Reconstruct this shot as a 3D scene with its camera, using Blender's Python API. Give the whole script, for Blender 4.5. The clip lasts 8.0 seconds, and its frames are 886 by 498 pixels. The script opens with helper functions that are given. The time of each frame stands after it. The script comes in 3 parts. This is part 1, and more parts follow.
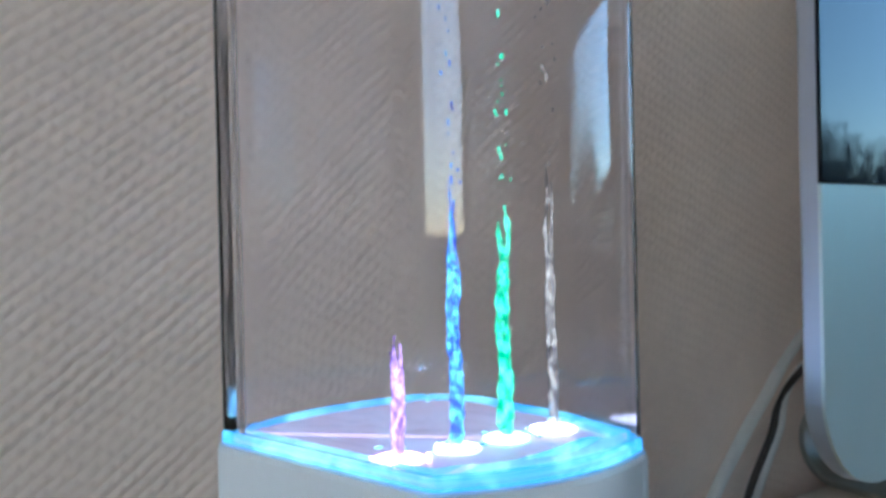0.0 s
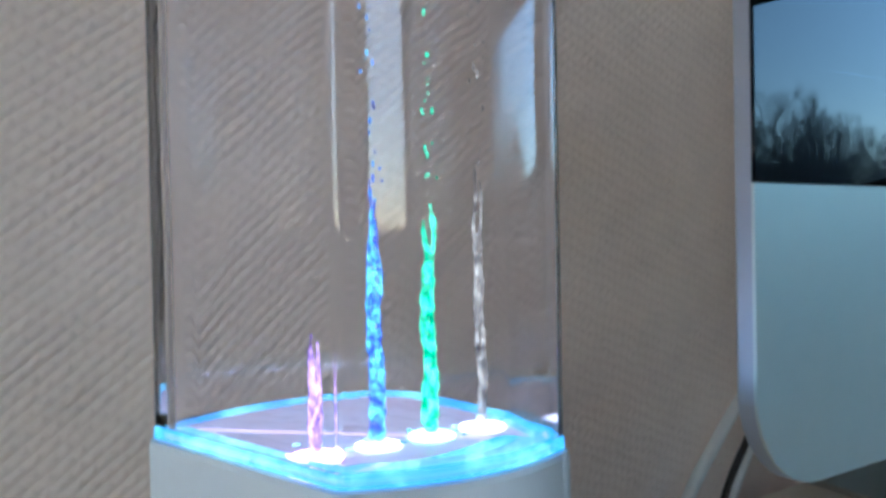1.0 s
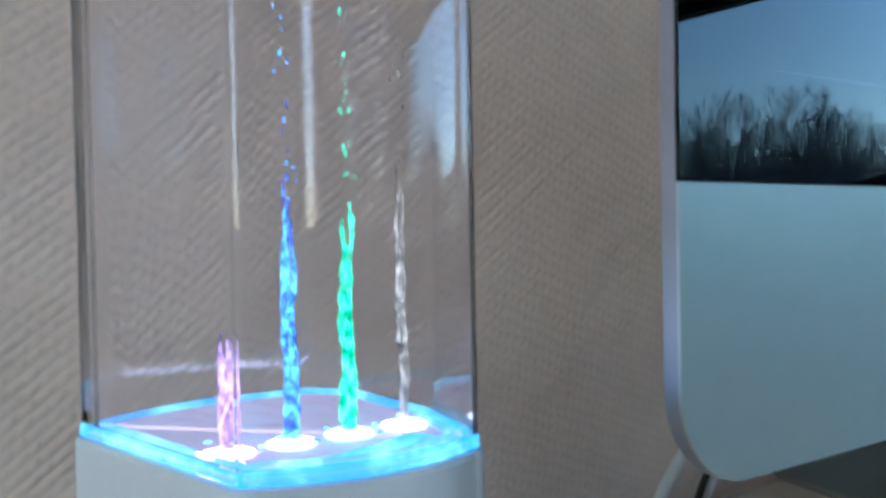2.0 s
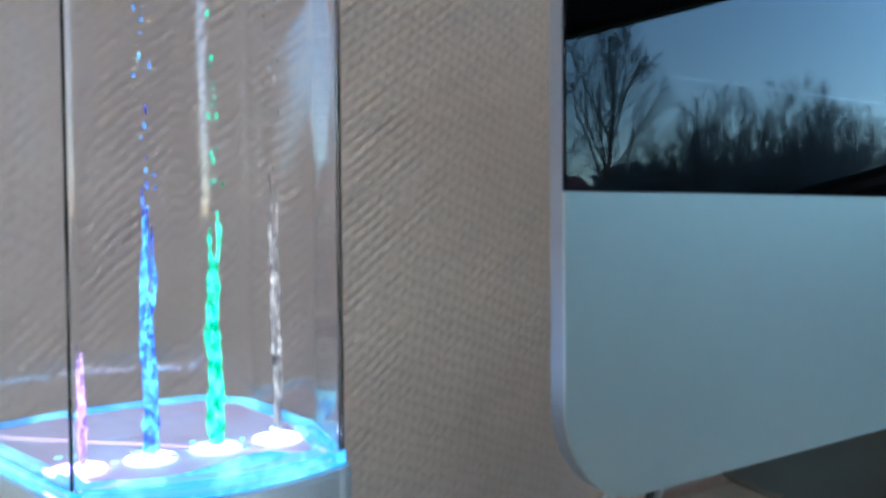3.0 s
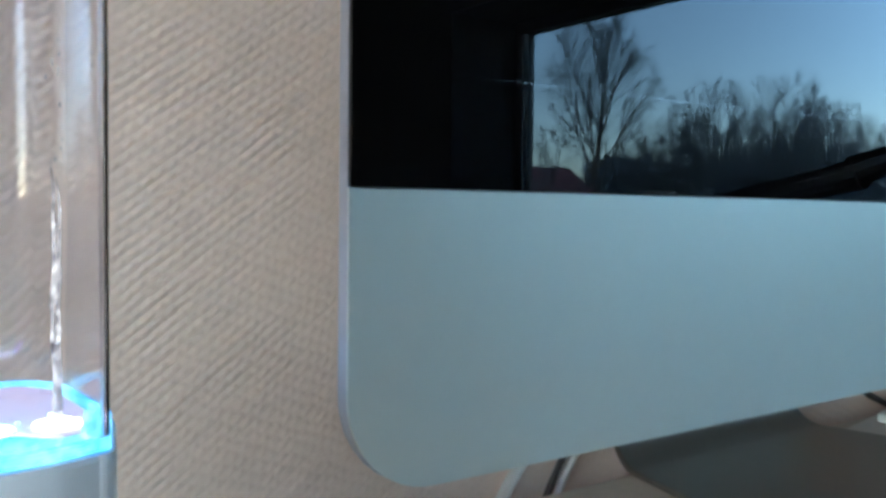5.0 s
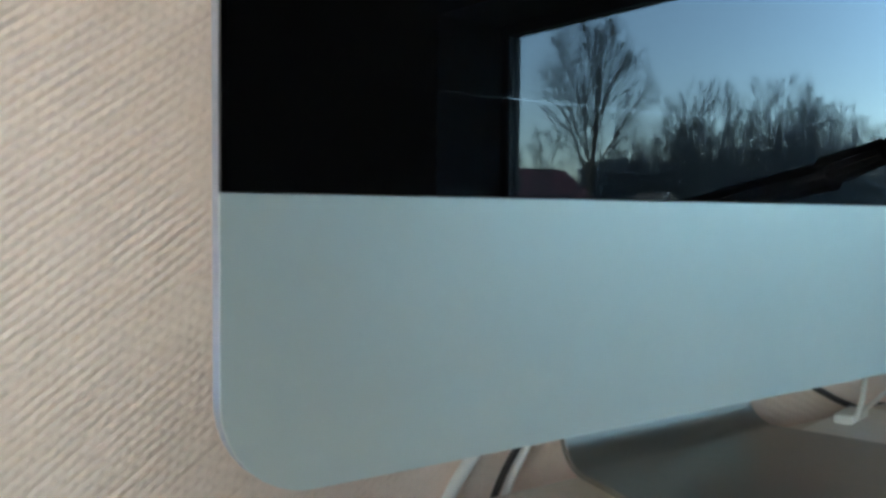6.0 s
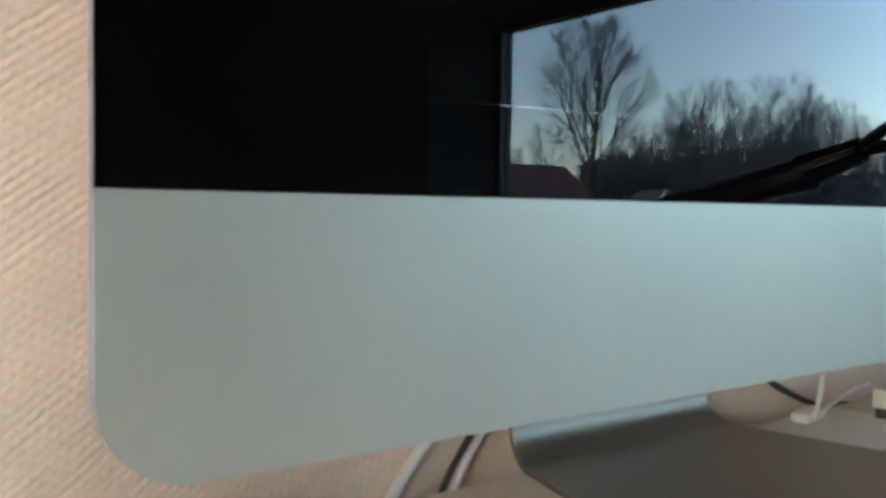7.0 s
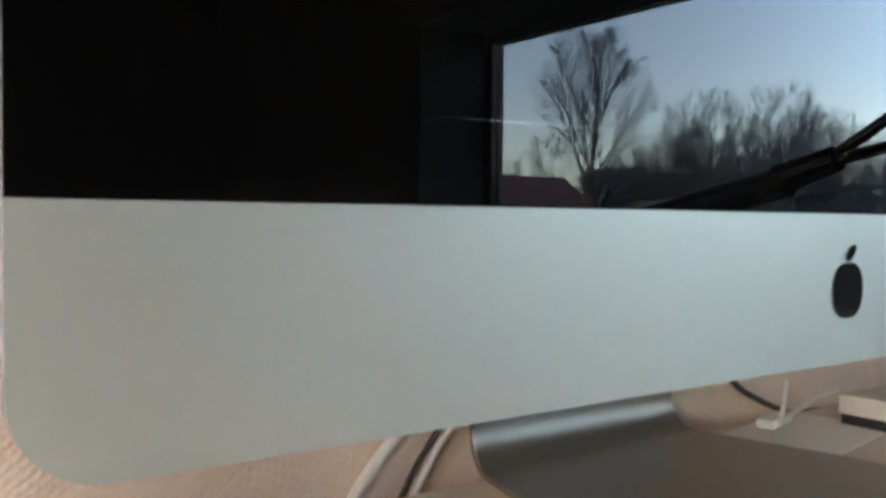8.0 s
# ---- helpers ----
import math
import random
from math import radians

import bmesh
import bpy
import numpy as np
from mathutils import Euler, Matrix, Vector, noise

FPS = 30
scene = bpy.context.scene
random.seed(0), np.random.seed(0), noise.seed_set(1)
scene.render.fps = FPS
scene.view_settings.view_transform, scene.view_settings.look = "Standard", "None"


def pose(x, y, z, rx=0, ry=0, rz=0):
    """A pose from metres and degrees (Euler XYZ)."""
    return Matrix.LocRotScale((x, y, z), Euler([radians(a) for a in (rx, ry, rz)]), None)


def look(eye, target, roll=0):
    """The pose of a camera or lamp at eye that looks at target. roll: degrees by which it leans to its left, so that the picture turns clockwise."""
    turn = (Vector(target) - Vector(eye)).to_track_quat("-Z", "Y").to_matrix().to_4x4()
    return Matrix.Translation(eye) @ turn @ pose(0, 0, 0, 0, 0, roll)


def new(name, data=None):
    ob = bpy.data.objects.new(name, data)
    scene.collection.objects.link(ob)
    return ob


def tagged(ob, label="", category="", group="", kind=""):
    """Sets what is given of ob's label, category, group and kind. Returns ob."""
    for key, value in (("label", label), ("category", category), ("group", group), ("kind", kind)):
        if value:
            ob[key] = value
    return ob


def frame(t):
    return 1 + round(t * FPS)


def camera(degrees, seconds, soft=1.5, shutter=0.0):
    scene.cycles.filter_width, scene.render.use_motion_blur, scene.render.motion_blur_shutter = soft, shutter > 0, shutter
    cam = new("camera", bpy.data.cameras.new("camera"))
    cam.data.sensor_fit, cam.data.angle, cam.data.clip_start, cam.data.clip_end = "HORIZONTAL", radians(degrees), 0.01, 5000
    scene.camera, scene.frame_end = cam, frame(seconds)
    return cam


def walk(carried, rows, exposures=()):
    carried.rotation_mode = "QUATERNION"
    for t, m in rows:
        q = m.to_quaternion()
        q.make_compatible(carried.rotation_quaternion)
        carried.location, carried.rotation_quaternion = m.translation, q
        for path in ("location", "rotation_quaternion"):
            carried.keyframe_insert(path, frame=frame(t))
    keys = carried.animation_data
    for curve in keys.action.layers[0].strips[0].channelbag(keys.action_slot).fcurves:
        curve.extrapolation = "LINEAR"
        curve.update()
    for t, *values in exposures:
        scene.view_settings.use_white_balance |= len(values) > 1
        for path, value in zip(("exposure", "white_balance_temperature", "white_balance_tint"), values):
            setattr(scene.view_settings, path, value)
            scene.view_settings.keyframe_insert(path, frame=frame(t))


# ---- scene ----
cam = camera(54.24, 8.0, soft=3.4)
EXPOSURES = [(0, 2.44, 6150, 3), (2.2, 2.46, 6050, 1), (3.5, 2.60, 6100, 1), (4.5, 2.84, 6300, 2), (6, 3.20, 7150, 2), (8, 3.54, 9300, 19)]
PATH = [
    (0, (-0.16232, -0.09513, 0.12488), (1.01196, 1.52375, 0.10797), -1.28),
    (0.5, (-0.15601, -0.09966, 0.12531), (1.00768, 1.52671, 0.09758), -1.26),
    (1, (-0.14985, -0.10453, 0.12567), (1.00436, 1.52846, 0.09156), -1.06),
    (1.5, (-0.14416, -0.10868, 0.12529), (1.00443, 1.52828, 0.09245), -1.10),
    (2, (-0.13633, -0.11466, 0.12579), (1.00018, 1.53051, 0.08384), -1.03),
    (2.2, (-0.13047, -0.11816, 0.12589), (0.99308, 1.53598, 0.08779), -0.75),
    (3.5, (-0.10968, -0.12770, 0.13076), (1.04298, 1.50422, 0.04431), -0.07),
    (4, (-0.10368, -0.13591, 0.13062), (1.05082, 1.49420, 0.03608), 0.35),
    (4.5, (-0.09426, -0.14229, 0.13048), (1.06344, 1.48543, 0.03693), 0.78),
    (6, (-0.06440, -0.16534, 0.13136), (1.10264, 1.45591, 0.04581), 0.44),
    (6.5, (-0.05428, -0.17088, 0.13144), (1.11317, 1.44927, 0.03397), 0.57),
    (7, (-0.04414, -0.18055, 0.13195), (1.12247, 1.44045, 0.03662), 0.87),
    (7.5, (-0.03865, -0.19035, 0.13069), (1.12713, 1.43290, 0.05870), 0.64),
    (8, (-0.03023, -0.19787, 0.13095), (1.13563, 1.42602, 0.06318), 0.48),
]
walk(cam, [(t, look(eye, target, roll)) for t, eye, target, roll in PATH], EXPOSURES)

SKY = 0.15
RING, LED, JET, POOL = 0.40, 3.2, 0.70, 0.03
RING_H = 0.0024
STAND_Y = 0.155
JETS = [(0.020, 0.0012), (0.046, 0.0015), (0.042, 0.0015), (0.050, 0.0010)]
WEAVE_TURN, WEAVE_PITCH, WEAVE_LUMP, WEAVE_DEPTH = 37.0, 0.0036, 0.0060, 0.00038

# ---- world and light ----
world = bpy.data.worlds.new("sky")
scene.world = world
world.use_nodes = True
wn = world.node_tree.nodes
wl = world.node_tree.links
sky = wn.new("ShaderNodeTexSky")
sky.sky_type = "NISHITA"
sky.sun_disc = False
sky.sun_elevation = radians(38)
sky.sun_rotation = radians(250)
sky.air_density, sky.dust_density, sky.ozone_density = 1.0, 0.5, 3.0
wn["Background"].inputs["Strength"].default_value = SKY
veil = wn.new("ShaderNodeMix")
veil.data_type = "RGBA"
veil.inputs[0].default_value = 0.16
veil.inputs[7].default_value = (2.9, 4.5, 6.5, 1)
wl.new(sky.outputs[0], veil.inputs[6])
wl.new(veil.outputs[2], wn["Background"].inputs["Color"])
sun_data = bpy.data.lights.new("sun", "SUN")
sun_data.energy, sun_data.angle, sun_data.color = 0.8, radians(12), (1.0, 0.95, 0.88)
sun = new("sun", sun_data)
sun.matrix_world = look((-20, 9, 12), (0, 0, 0))


# ---- materials ----
def material(name, color, rough=0.5, metal=0.0, vary=0.08, scale=40.0, bump=0.0, bump_scale=400.0, rough_vary=0.0, **extra):
    """A principled surface with variation at two scales."""
    m = bpy.data.materials.new(name)
    m.use_nodes = True
    n, l = m.node_tree.nodes, m.node_tree.links
    b = n["Principled BSDF"]
    b.inputs["Base Color"].default_value = (*color, 1)
    b.inputs["Roughness"].default_value = rough
    b.inputs["Metallic"].default_value = metal
    for key, value in extra.items():
        b.inputs[key.replace("_", " ")].default_value = value
    tc = n.new("ShaderNodeTexCoord")
    if vary:
        a, c = n.new("ShaderNodeTexNoise"), n.new("ShaderNodeTexNoise")
        a.inputs["Scale"].default_value, c.inputs["Scale"].default_value = scale, scale * 9
        a.inputs["Detail"].default_value = c.inputs["Detail"].default_value = 4
        add = n.new("ShaderNodeMath")
        ramp = n.new("ShaderNodeMapRange")
        mix = n.new("ShaderNodeMix")
        mix.data_type, mix.blend_type = "RGBA", "MULTIPLY"
        mix.inputs[0].default_value = 1
        mix.inputs[6].default_value = (*color, 1)
        ramp.inputs["From Min"].default_value, ramp.inputs["From Max"].default_value = 0.6, 1.4
        ramp.inputs["To Min"].default_value, ramp.inputs["To Max"].default_value = 1 - vary, 1 + vary
        for x in (a, c):
            l.new(tc.outputs["Object"], x.inputs["Vector"])
        l.new(a.outputs["Fac"], add.inputs[0])
        l.new(c.outputs["Fac"], add.inputs[1])
        l.new(add.outputs[0], ramp.inputs["Value"])
        l.new(ramp.outputs[0], mix.inputs[7])
        l.new(mix.outputs[2], b.inputs["Base Color"])
        if rough_vary:
            rr = n.new("ShaderNodeMapRange")
            rr.inputs["From Min"].default_value, rr.inputs["From Max"].default_value = 0.6, 1.4
            rr.inputs["To Min"].default_value, rr.inputs["To Max"].default_value = rough - rough_vary, rough + rough_vary
            l.new(add.outputs[0], rr.inputs["Value"])
            l.new(rr.outputs[0], b.inputs["Roughness"])
    if bump:
        g, bn = n.new("ShaderNodeTexNoise"), n.new("ShaderNodeBump")
        g.inputs["Scale"].default_value, g.inputs["Detail"].default_value = bump_scale, 3
        bn.inputs["Strength"].default_value, bn.inputs["Distance"].default_value = 1.0, bump
        l.new(tc.outputs["Object"], g.inputs["Vector"])
        l.new(g.outputs["Fac"], bn.inputs["Height"])
        l.new(bn.outputs["Normal"], b.inputs["Normal"])
    return m


def wallpaper(name, color):
    """Painted woven-fibre wallpaper: slanting rows of small lumps, about 3 mm apart."""
    m = material(name, color, 0.62, vary=0.06, scale=9)
    n, l = m.node_tree.nodes, m.node_tree.links
    b = n["Principled BSDF"]
    tc = n.new("ShaderNodeTexCoord")
    warp = n.new("ShaderNodeTexNoise")
    warp.inputs["Scale"].default_value, warp.inputs["Detail"].default_value = 130, 2
    l.new(tc.outputs["Object"], warp.inputs["Vector"])
    split = n.new("ShaderNodeSeparateXYZ")
    l.new(tc.outputs["Object"], split.inputs[0])
    wsplit = n.new("ShaderNodeSeparateColor")
    l.new(warp.outputs["Color"], wsplit.inputs[0])

    def op(kind, a, c=None, third=None):
        x = n.new("ShaderNodeMath")
        x.operation = kind
        for i, v in enumerate((a, c, third)):
            if v is None:
                continue
            if isinstance(v, (int, float)):
                x.inputs[i].default_value = v
            else:
                l.new(v, x.inputs[i])
        return x.outputs[0]

    turn = radians(WEAVE_TURN)
    along = op("ADD", op("MULTIPLY", split.outputs["X"], math.cos(turn)), op("MULTIPLY", split.outputs["Z"], math.sin(turn)))
    across = op("SUBTRACT", op("MULTIPLY", split.outputs["Z"], math.cos(turn)), op("MULTIPLY", split.outputs["X"], math.sin(turn)))
    v = op("ADD", op("DIVIDE", across, WEAVE_PITCH), op("MULTIPLY", wsplit.outputs[0], 0.42))
    row = op("FLOOR", v)
    u = op("ADD", op("ADD", op("DIVIDE", along, WEAVE_LUMP), op("MULTIPLY", wsplit.outputs[1], 1.0)), op("MULTIPLY", row, 0.37))
    ridge = op("POWER", op("SINE", op("MULTIPLY", op("FRACT", v), math.pi)), 1.5)
    lump = op("POWER", op("SINE", op("MULTIPLY", op("FRACT", u), math.pi)), 1.5)
    height = op("MULTIPLY", ridge, op("MULTIPLY_ADD", lump, 0.58, 0.42))
    grain = n.new("ShaderNodeTexNoise")
    grain.inputs["Scale"].default_value, grain.inputs["Detail"].default_value = 420, 4
    l.new(tc.outputs["Object"], grain.inputs["Vector"])
    soft = n.new("ShaderNodeTexNoise")
    soft.inputs["Scale"].default_value, soft.inputs["Detail"].default_value = 60, 2
    l.new(tc.outputs["Object"], soft.inputs["Vector"])
    height = op("MULTIPLY", height, op("MULTIPLY_ADD", soft.outputs["Fac"], 1.2, 0.35))
    height = op("ADD", height, op("MULTIPLY", grain.outputs["Fac"], 0.35))
    bn = n.new("ShaderNodeBump")
    bn.inputs["Strength"].default_value, bn.inputs["Distance"].default_value = 1.0, WEAVE_DEPTH
    l.new(height, bn.inputs["Height"])
    l.new(bn.outputs["Normal"], b.inputs["Normal"])
    return m


def clear(name, color, ior, rough=0.0):
    m = bpy.data.materials.new(name)
    m.use_nodes = True
    n = m.node_tree.nodes
    g = n.new("ShaderNodeBsdfGlass")
    g.inputs["Color"].default_value = (*color, 1)
    g.inputs["IOR"].default_value = ior
    g.inputs["Roughness"].default_value = rough
    m.node_tree.links.new(g.outputs[0], n["Material Output"].inputs["Surface"])
    return m


def lit(name, color, strength, dark=0.3, scale=300.0):
    """Lit plastic or water over an LED: bright and dim patches."""
    m = bpy.data.materials.new(name)
    m.use_nodes = True
    n, l = m.node_tree.nodes, m.node_tree.links
    b = n["Principled BSDF"]
    b.inputs["Base Color"].default_value = (*[0.3 + 0.5 * c for c in color], 1)
    b.inputs["Roughness"].default_value = 0.12
    tc, no, mr = n.new("ShaderNodeTexCoord"), n.new("ShaderNodeTexNoise"), n.new("ShaderNodeMapRange")
    no.inputs["Scale"].default_value, no.inputs["Detail"].default_value = scale, 3
    l.new(tc.outputs["Object"], no.inputs["Vector"])
    mr.inputs["From Min"].default_value, mr.inputs["From Max"].default_value = 0.35, 0.7
    mr.inputs["To Min"].default_value, mr.inputs["To Max"].default_value = strength * dark, strength
    l.new(no.outputs["Fac"], mr.inputs["Value"])
    b.inputs["Emission Color"].default_value = (*color, 1)
    l.new(mr.outputs[0], b.inputs["Emission Strength"])
    return m


def glow_water(name, deep, bright, strength, share, grain=900.0, tall=0.5, low=0.06):
    """Clear water with LED light put in as its own emission: deep colour with brighter sparkles."""
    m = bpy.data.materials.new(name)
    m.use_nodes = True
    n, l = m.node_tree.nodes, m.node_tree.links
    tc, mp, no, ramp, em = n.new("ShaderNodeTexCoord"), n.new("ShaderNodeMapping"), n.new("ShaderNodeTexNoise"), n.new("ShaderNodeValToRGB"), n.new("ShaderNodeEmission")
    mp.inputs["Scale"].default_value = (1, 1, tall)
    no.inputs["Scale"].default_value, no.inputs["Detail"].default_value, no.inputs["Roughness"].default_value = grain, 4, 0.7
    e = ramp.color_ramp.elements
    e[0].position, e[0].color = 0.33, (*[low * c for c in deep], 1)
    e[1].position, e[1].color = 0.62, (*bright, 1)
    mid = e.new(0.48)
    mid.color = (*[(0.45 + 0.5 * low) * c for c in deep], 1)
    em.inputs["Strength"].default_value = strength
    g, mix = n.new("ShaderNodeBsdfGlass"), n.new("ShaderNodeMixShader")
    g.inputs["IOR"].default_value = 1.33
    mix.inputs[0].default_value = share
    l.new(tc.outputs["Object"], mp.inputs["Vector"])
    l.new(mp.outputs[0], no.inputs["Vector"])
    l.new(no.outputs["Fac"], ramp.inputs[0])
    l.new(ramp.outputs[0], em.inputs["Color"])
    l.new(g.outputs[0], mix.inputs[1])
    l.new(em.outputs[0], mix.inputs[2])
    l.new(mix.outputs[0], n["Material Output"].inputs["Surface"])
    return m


M_WALL = wallpaper("beige_wallpaper", (0.79, 0.60, 0.475))
M_PLASTER = material("plaster", (0.55, 0.50, 0.45), 0.8, vary=0.08, scale=4, bump=0.0006, bump_scale=150)
# near-black: darkness of the unlit room, as mirrored in the screen, put into colour
M_DIM = material("darkened_room_wall", (0.036, 0.034, 0.031), 0.85, vary=0.08, scale=4, bump=0.0004, bump_scale=150)
M_CEIL = material("white_ceiling", (0.75, 0.73, 0.70), 0.85, vary=0.05, scale=3, bump=0.0005, bump_scale=120)
M_FLOOR = material("floor_laminate", (0.28, 0.19, 0.12), 0.45, vary=0.25, scale=6)
M_DESK = material("pale_desk_laminate", (0.64, 0.545, 0.44), 0.5, vary=0.08, scale=14, bump=0.00008, bump_scale=900)
M_ALU = material("anodised_aluminium", (0.69, 0.71, 0.65), 0.50, metal=1.0, Specular_Tint=(0.42, 0.62, 0.66, 1), vary=0.025, scale=18, bump=0.00001, bump_scale=2600, rough_vary=0.02)
# stand metal darkened and browned: shade and dim reflections under the screen in its colour
M_STAND = material("dimmed_satin_aluminium", (0.43, 0.395, 0.35), 0.42, metal=1.0, vary=0.03, scale=18)
# same metal as the chin; weaker light on its side is put into the colour
M_EDGE = material("dimmed_aluminium_edge", (0.50, 0.50, 0.53), 0.48, metal=1.0, vary=0.02, scale=20)
M_SCREEN = material("black_glass", (0.001, 0.001, 0.0012), 0.0, vary=0, IOR=1.48)
M_STREAK = material("dry_streak", (0.13, 0.13, 0.135), 0.09, metal=1.0, vary=0.3, scale=120)
M_LOGO = material("black_gloss_inlay", (0.008, 0.010, 0.012), 0.08, vary=0.05)
M_RUBBER = material("black_rubber", (0.02, 0.018, 0.02), 0.55, vary=0.1)
M_WHITE = material("white_gloss_plastic", (0.74, 0.73, 0.72), 0.28, vary=0.02, scale=30)
# lavender LED light on the nozzle plate is put in as faint emission
M_DECK = material("glowing_white_plastic", (0.80, 0.79, 0.80), 0.45, vary=0.03, scale=60, Emission_Color=(0.70, 0.55, 1.0, 1), Emission_Strength=0.085)
M_CORD = material("dark_brown_cord", (0.06, 0.045, 0.04), 0.6, vary=0.1)
M_CABLE = material("white_cable_sheath", (0.80, 0.75, 0.68), 0.45, vary=0.05, scale=60)
M_PAPER = material("white_paper", (0.84, 0.80, 0.73), 0.75, vary=0.03, scale=20, bump=0.00005, bump_scale=700)
M_CARD = material("cream_card", (0.66, 0.60, 0.52), 0.65, vary=0.05, scale=30)
M_FRAME = material("dark_window_frame", (0.05, 0.05, 0.055), 0.4, vary=0.08, scale=20)
M_ARM = material("black_lacquer", (0.008, 0.008, 0.009), 0.6, vary=0.1, scale=30)
M_PANE = clear("window_glass", (1, 1, 1), 1.02)
# tint added to turn the daylight and view through this window bluer
M_PANE_BLUED = clear("blue_tinted_window_glass", (0.86, 0.95, 1.0), 1.02)


def thin(name, low, high, rough, tint=(1, 1, 1)):
    """A thin clear sheet: straight through, with a sheen at its surface."""
    m = bpy.data.materials.new(name)
    m.use_nodes = True
    n, l = m.node_tree.nodes, m.node_tree.links
    tr, gl, mx, fr = n.new("ShaderNodeBsdfTransparent"), n.new("ShaderNodeBsdfGlossy"), n.new("ShaderNodeMixShader"), n.new("ShaderNodeLayerWeight")
    tr.inputs["Color"].default_value = (*tint, 1)
    gl.inputs["Roughness"].default_value = rough
    fr.inputs["Blend"].default_value = 0.5
    steep, share = n.new("ShaderNodeMath"), n.new("ShaderNodeMath")
    steep.operation, steep.inputs[1].default_value = "POWER", 5.0
    share.operation, share.inputs[1].default_value, share.inputs[2].default_value = "MULTIPLY_ADD", high - low, low
    l.new(fr.outputs["Facing"], steep.inputs[0])
    l.new(steep.outputs[0], share.inputs[0])
    l.new(share.outputs[0], mx.inputs[0])
    l.new(tr.outputs[0], mx.inputs[1])
    l.new(gl.outputs[0], mx.inputs[2])
    l.new(mx.outputs[0], n["Material Output"].inputs["Surface"])
    mx.name = "sheen_mix"
    return m


M_POOL = thin("glow_pool_water", 0.02, 0.20, 0.05)
M_ACRYL = clear("clear_acrylic", (0.99, 0.985, 0.995), 1.38)
# patches of LED light in the pool, added as emission of the water
pn, plk = M_POOL.node_tree.nodes, M_POOL.node_tree.links
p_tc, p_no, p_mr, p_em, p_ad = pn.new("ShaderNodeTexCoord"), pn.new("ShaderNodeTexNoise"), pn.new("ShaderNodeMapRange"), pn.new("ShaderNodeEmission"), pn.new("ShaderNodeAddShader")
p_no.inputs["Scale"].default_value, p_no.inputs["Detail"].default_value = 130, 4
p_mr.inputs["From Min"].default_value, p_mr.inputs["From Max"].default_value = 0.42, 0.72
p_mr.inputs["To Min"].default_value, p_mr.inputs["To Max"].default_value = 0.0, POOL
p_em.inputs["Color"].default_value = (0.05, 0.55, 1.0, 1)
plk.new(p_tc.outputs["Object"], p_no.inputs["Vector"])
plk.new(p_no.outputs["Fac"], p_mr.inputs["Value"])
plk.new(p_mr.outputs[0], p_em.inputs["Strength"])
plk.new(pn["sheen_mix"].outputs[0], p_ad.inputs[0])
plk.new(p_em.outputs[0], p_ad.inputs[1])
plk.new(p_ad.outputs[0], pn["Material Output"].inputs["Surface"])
M_BARK = material("grey_bark", (0.055, 0.045, 0.035), 0.9, vary=0.3, scale=3)
# blue cast of twigs, evergreens, far trees and wood: distance haze put into colour
M_TWIG = material("dark_twigs", (0.06, 0.07, 0.085), 0.9, vary=0.2, scale=3)
M_HEDGE = material("hazed_evergreen", (0.08, 0.10, 0.12), 0.8, vary=0.4, scale=2)
M_FAR = material("hazed_far_twigs", (0.075, 0.095, 0.115), 0.9, vary=0.2, scale=2)
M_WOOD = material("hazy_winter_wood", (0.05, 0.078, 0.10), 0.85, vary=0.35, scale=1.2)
M_ROOF = material("red_roof_tiles", (0.11, 0.032, 0.036), 0.8, vary=0.25, scale=2)
M_BRICK = material("pale_render", (0.45, 0.40, 0.35), 0.85, vary=0.1, scale=2)
M_GRASS = material("winter_grass", (0.06, 0.08, 0.035), 0.95, vary=0.35, scale=0.6)
# ring, rim, foam and jets emit by themselves in place of scattered LED light
M_RING = glow_water("blue_glow_acrylic", (0.04, 0.34, 1.0), (0.24, 0.76, 1.05), RING, 0.48, 75.0, 1.0, 0.9)
M_RIM = glow_water("cyan_glow_water", (0.04, 0.40, 1.0), (0.34, 0.95, 1.05), RING, 0.55, 150.0, 1.0, 0.9)
M_LED = [lit("led_" + n, c, LED, 0.8) for n, c in (("violet", (0.50, 0.28, 1.0)), ("blue", (0.25, 0.30, 1.0)), ("cyan", (0.22, 0.55, 1.0)), ("white", (0.55, 0.60, 1.0)))]
M_FOAM = glow_water("cyan_glow_foam", (0.04, 0.40, 1.0), (0.45, 0.95, 1.0), JET, 0.42, 400.0, 1.0, 0.2)
M_JET = [glow_water("violet_glow_water", (0.35, 0.18, 1.0), (0.9, 0.6, 1.0), JET, 0.45), glow_water("blue_glow_water", (0.05, 0.10, 1.0), (0.15, 0.70, 1.0), JET, 0.45),
         glow_water("green_glow_water", (0.0, 0.62, 0.32), (0.15, 1.0, 0.75), JET, 0.45), glow_water("clear_glow_water", (0.30, 0.28, 0.36), (0.9, 0.9, 0.95), JET * 0.5, 0.18)]


# ---- builders ----
def thing(name, at=(0, 0, 0), label="", category="", group="", kind=""):
    e = new(name)
    e.location = at
    e.empty_display_size = 0.01
    return tagged(e, label, category, group, kind)


def mesh(name, bm, mat, smooth=False):
    me = bpy.data.meshes.new(name)
    bmesh.ops.recalc_face_normals(bm, faces=bm.faces[:])
    bm.to_mesh(me)
    bm.free()
    me.materials.append(mat)
    if smooth:
        for p in me.polygons:
            p.use_smooth = True
    return new(name, me)


def part(name, bm, mat, parent, label="", smooth=False):
    ob = mesh(name, bm, mat, smooth)
    ob.parent = parent
    if label:
        ob["label"] = label
    return ob


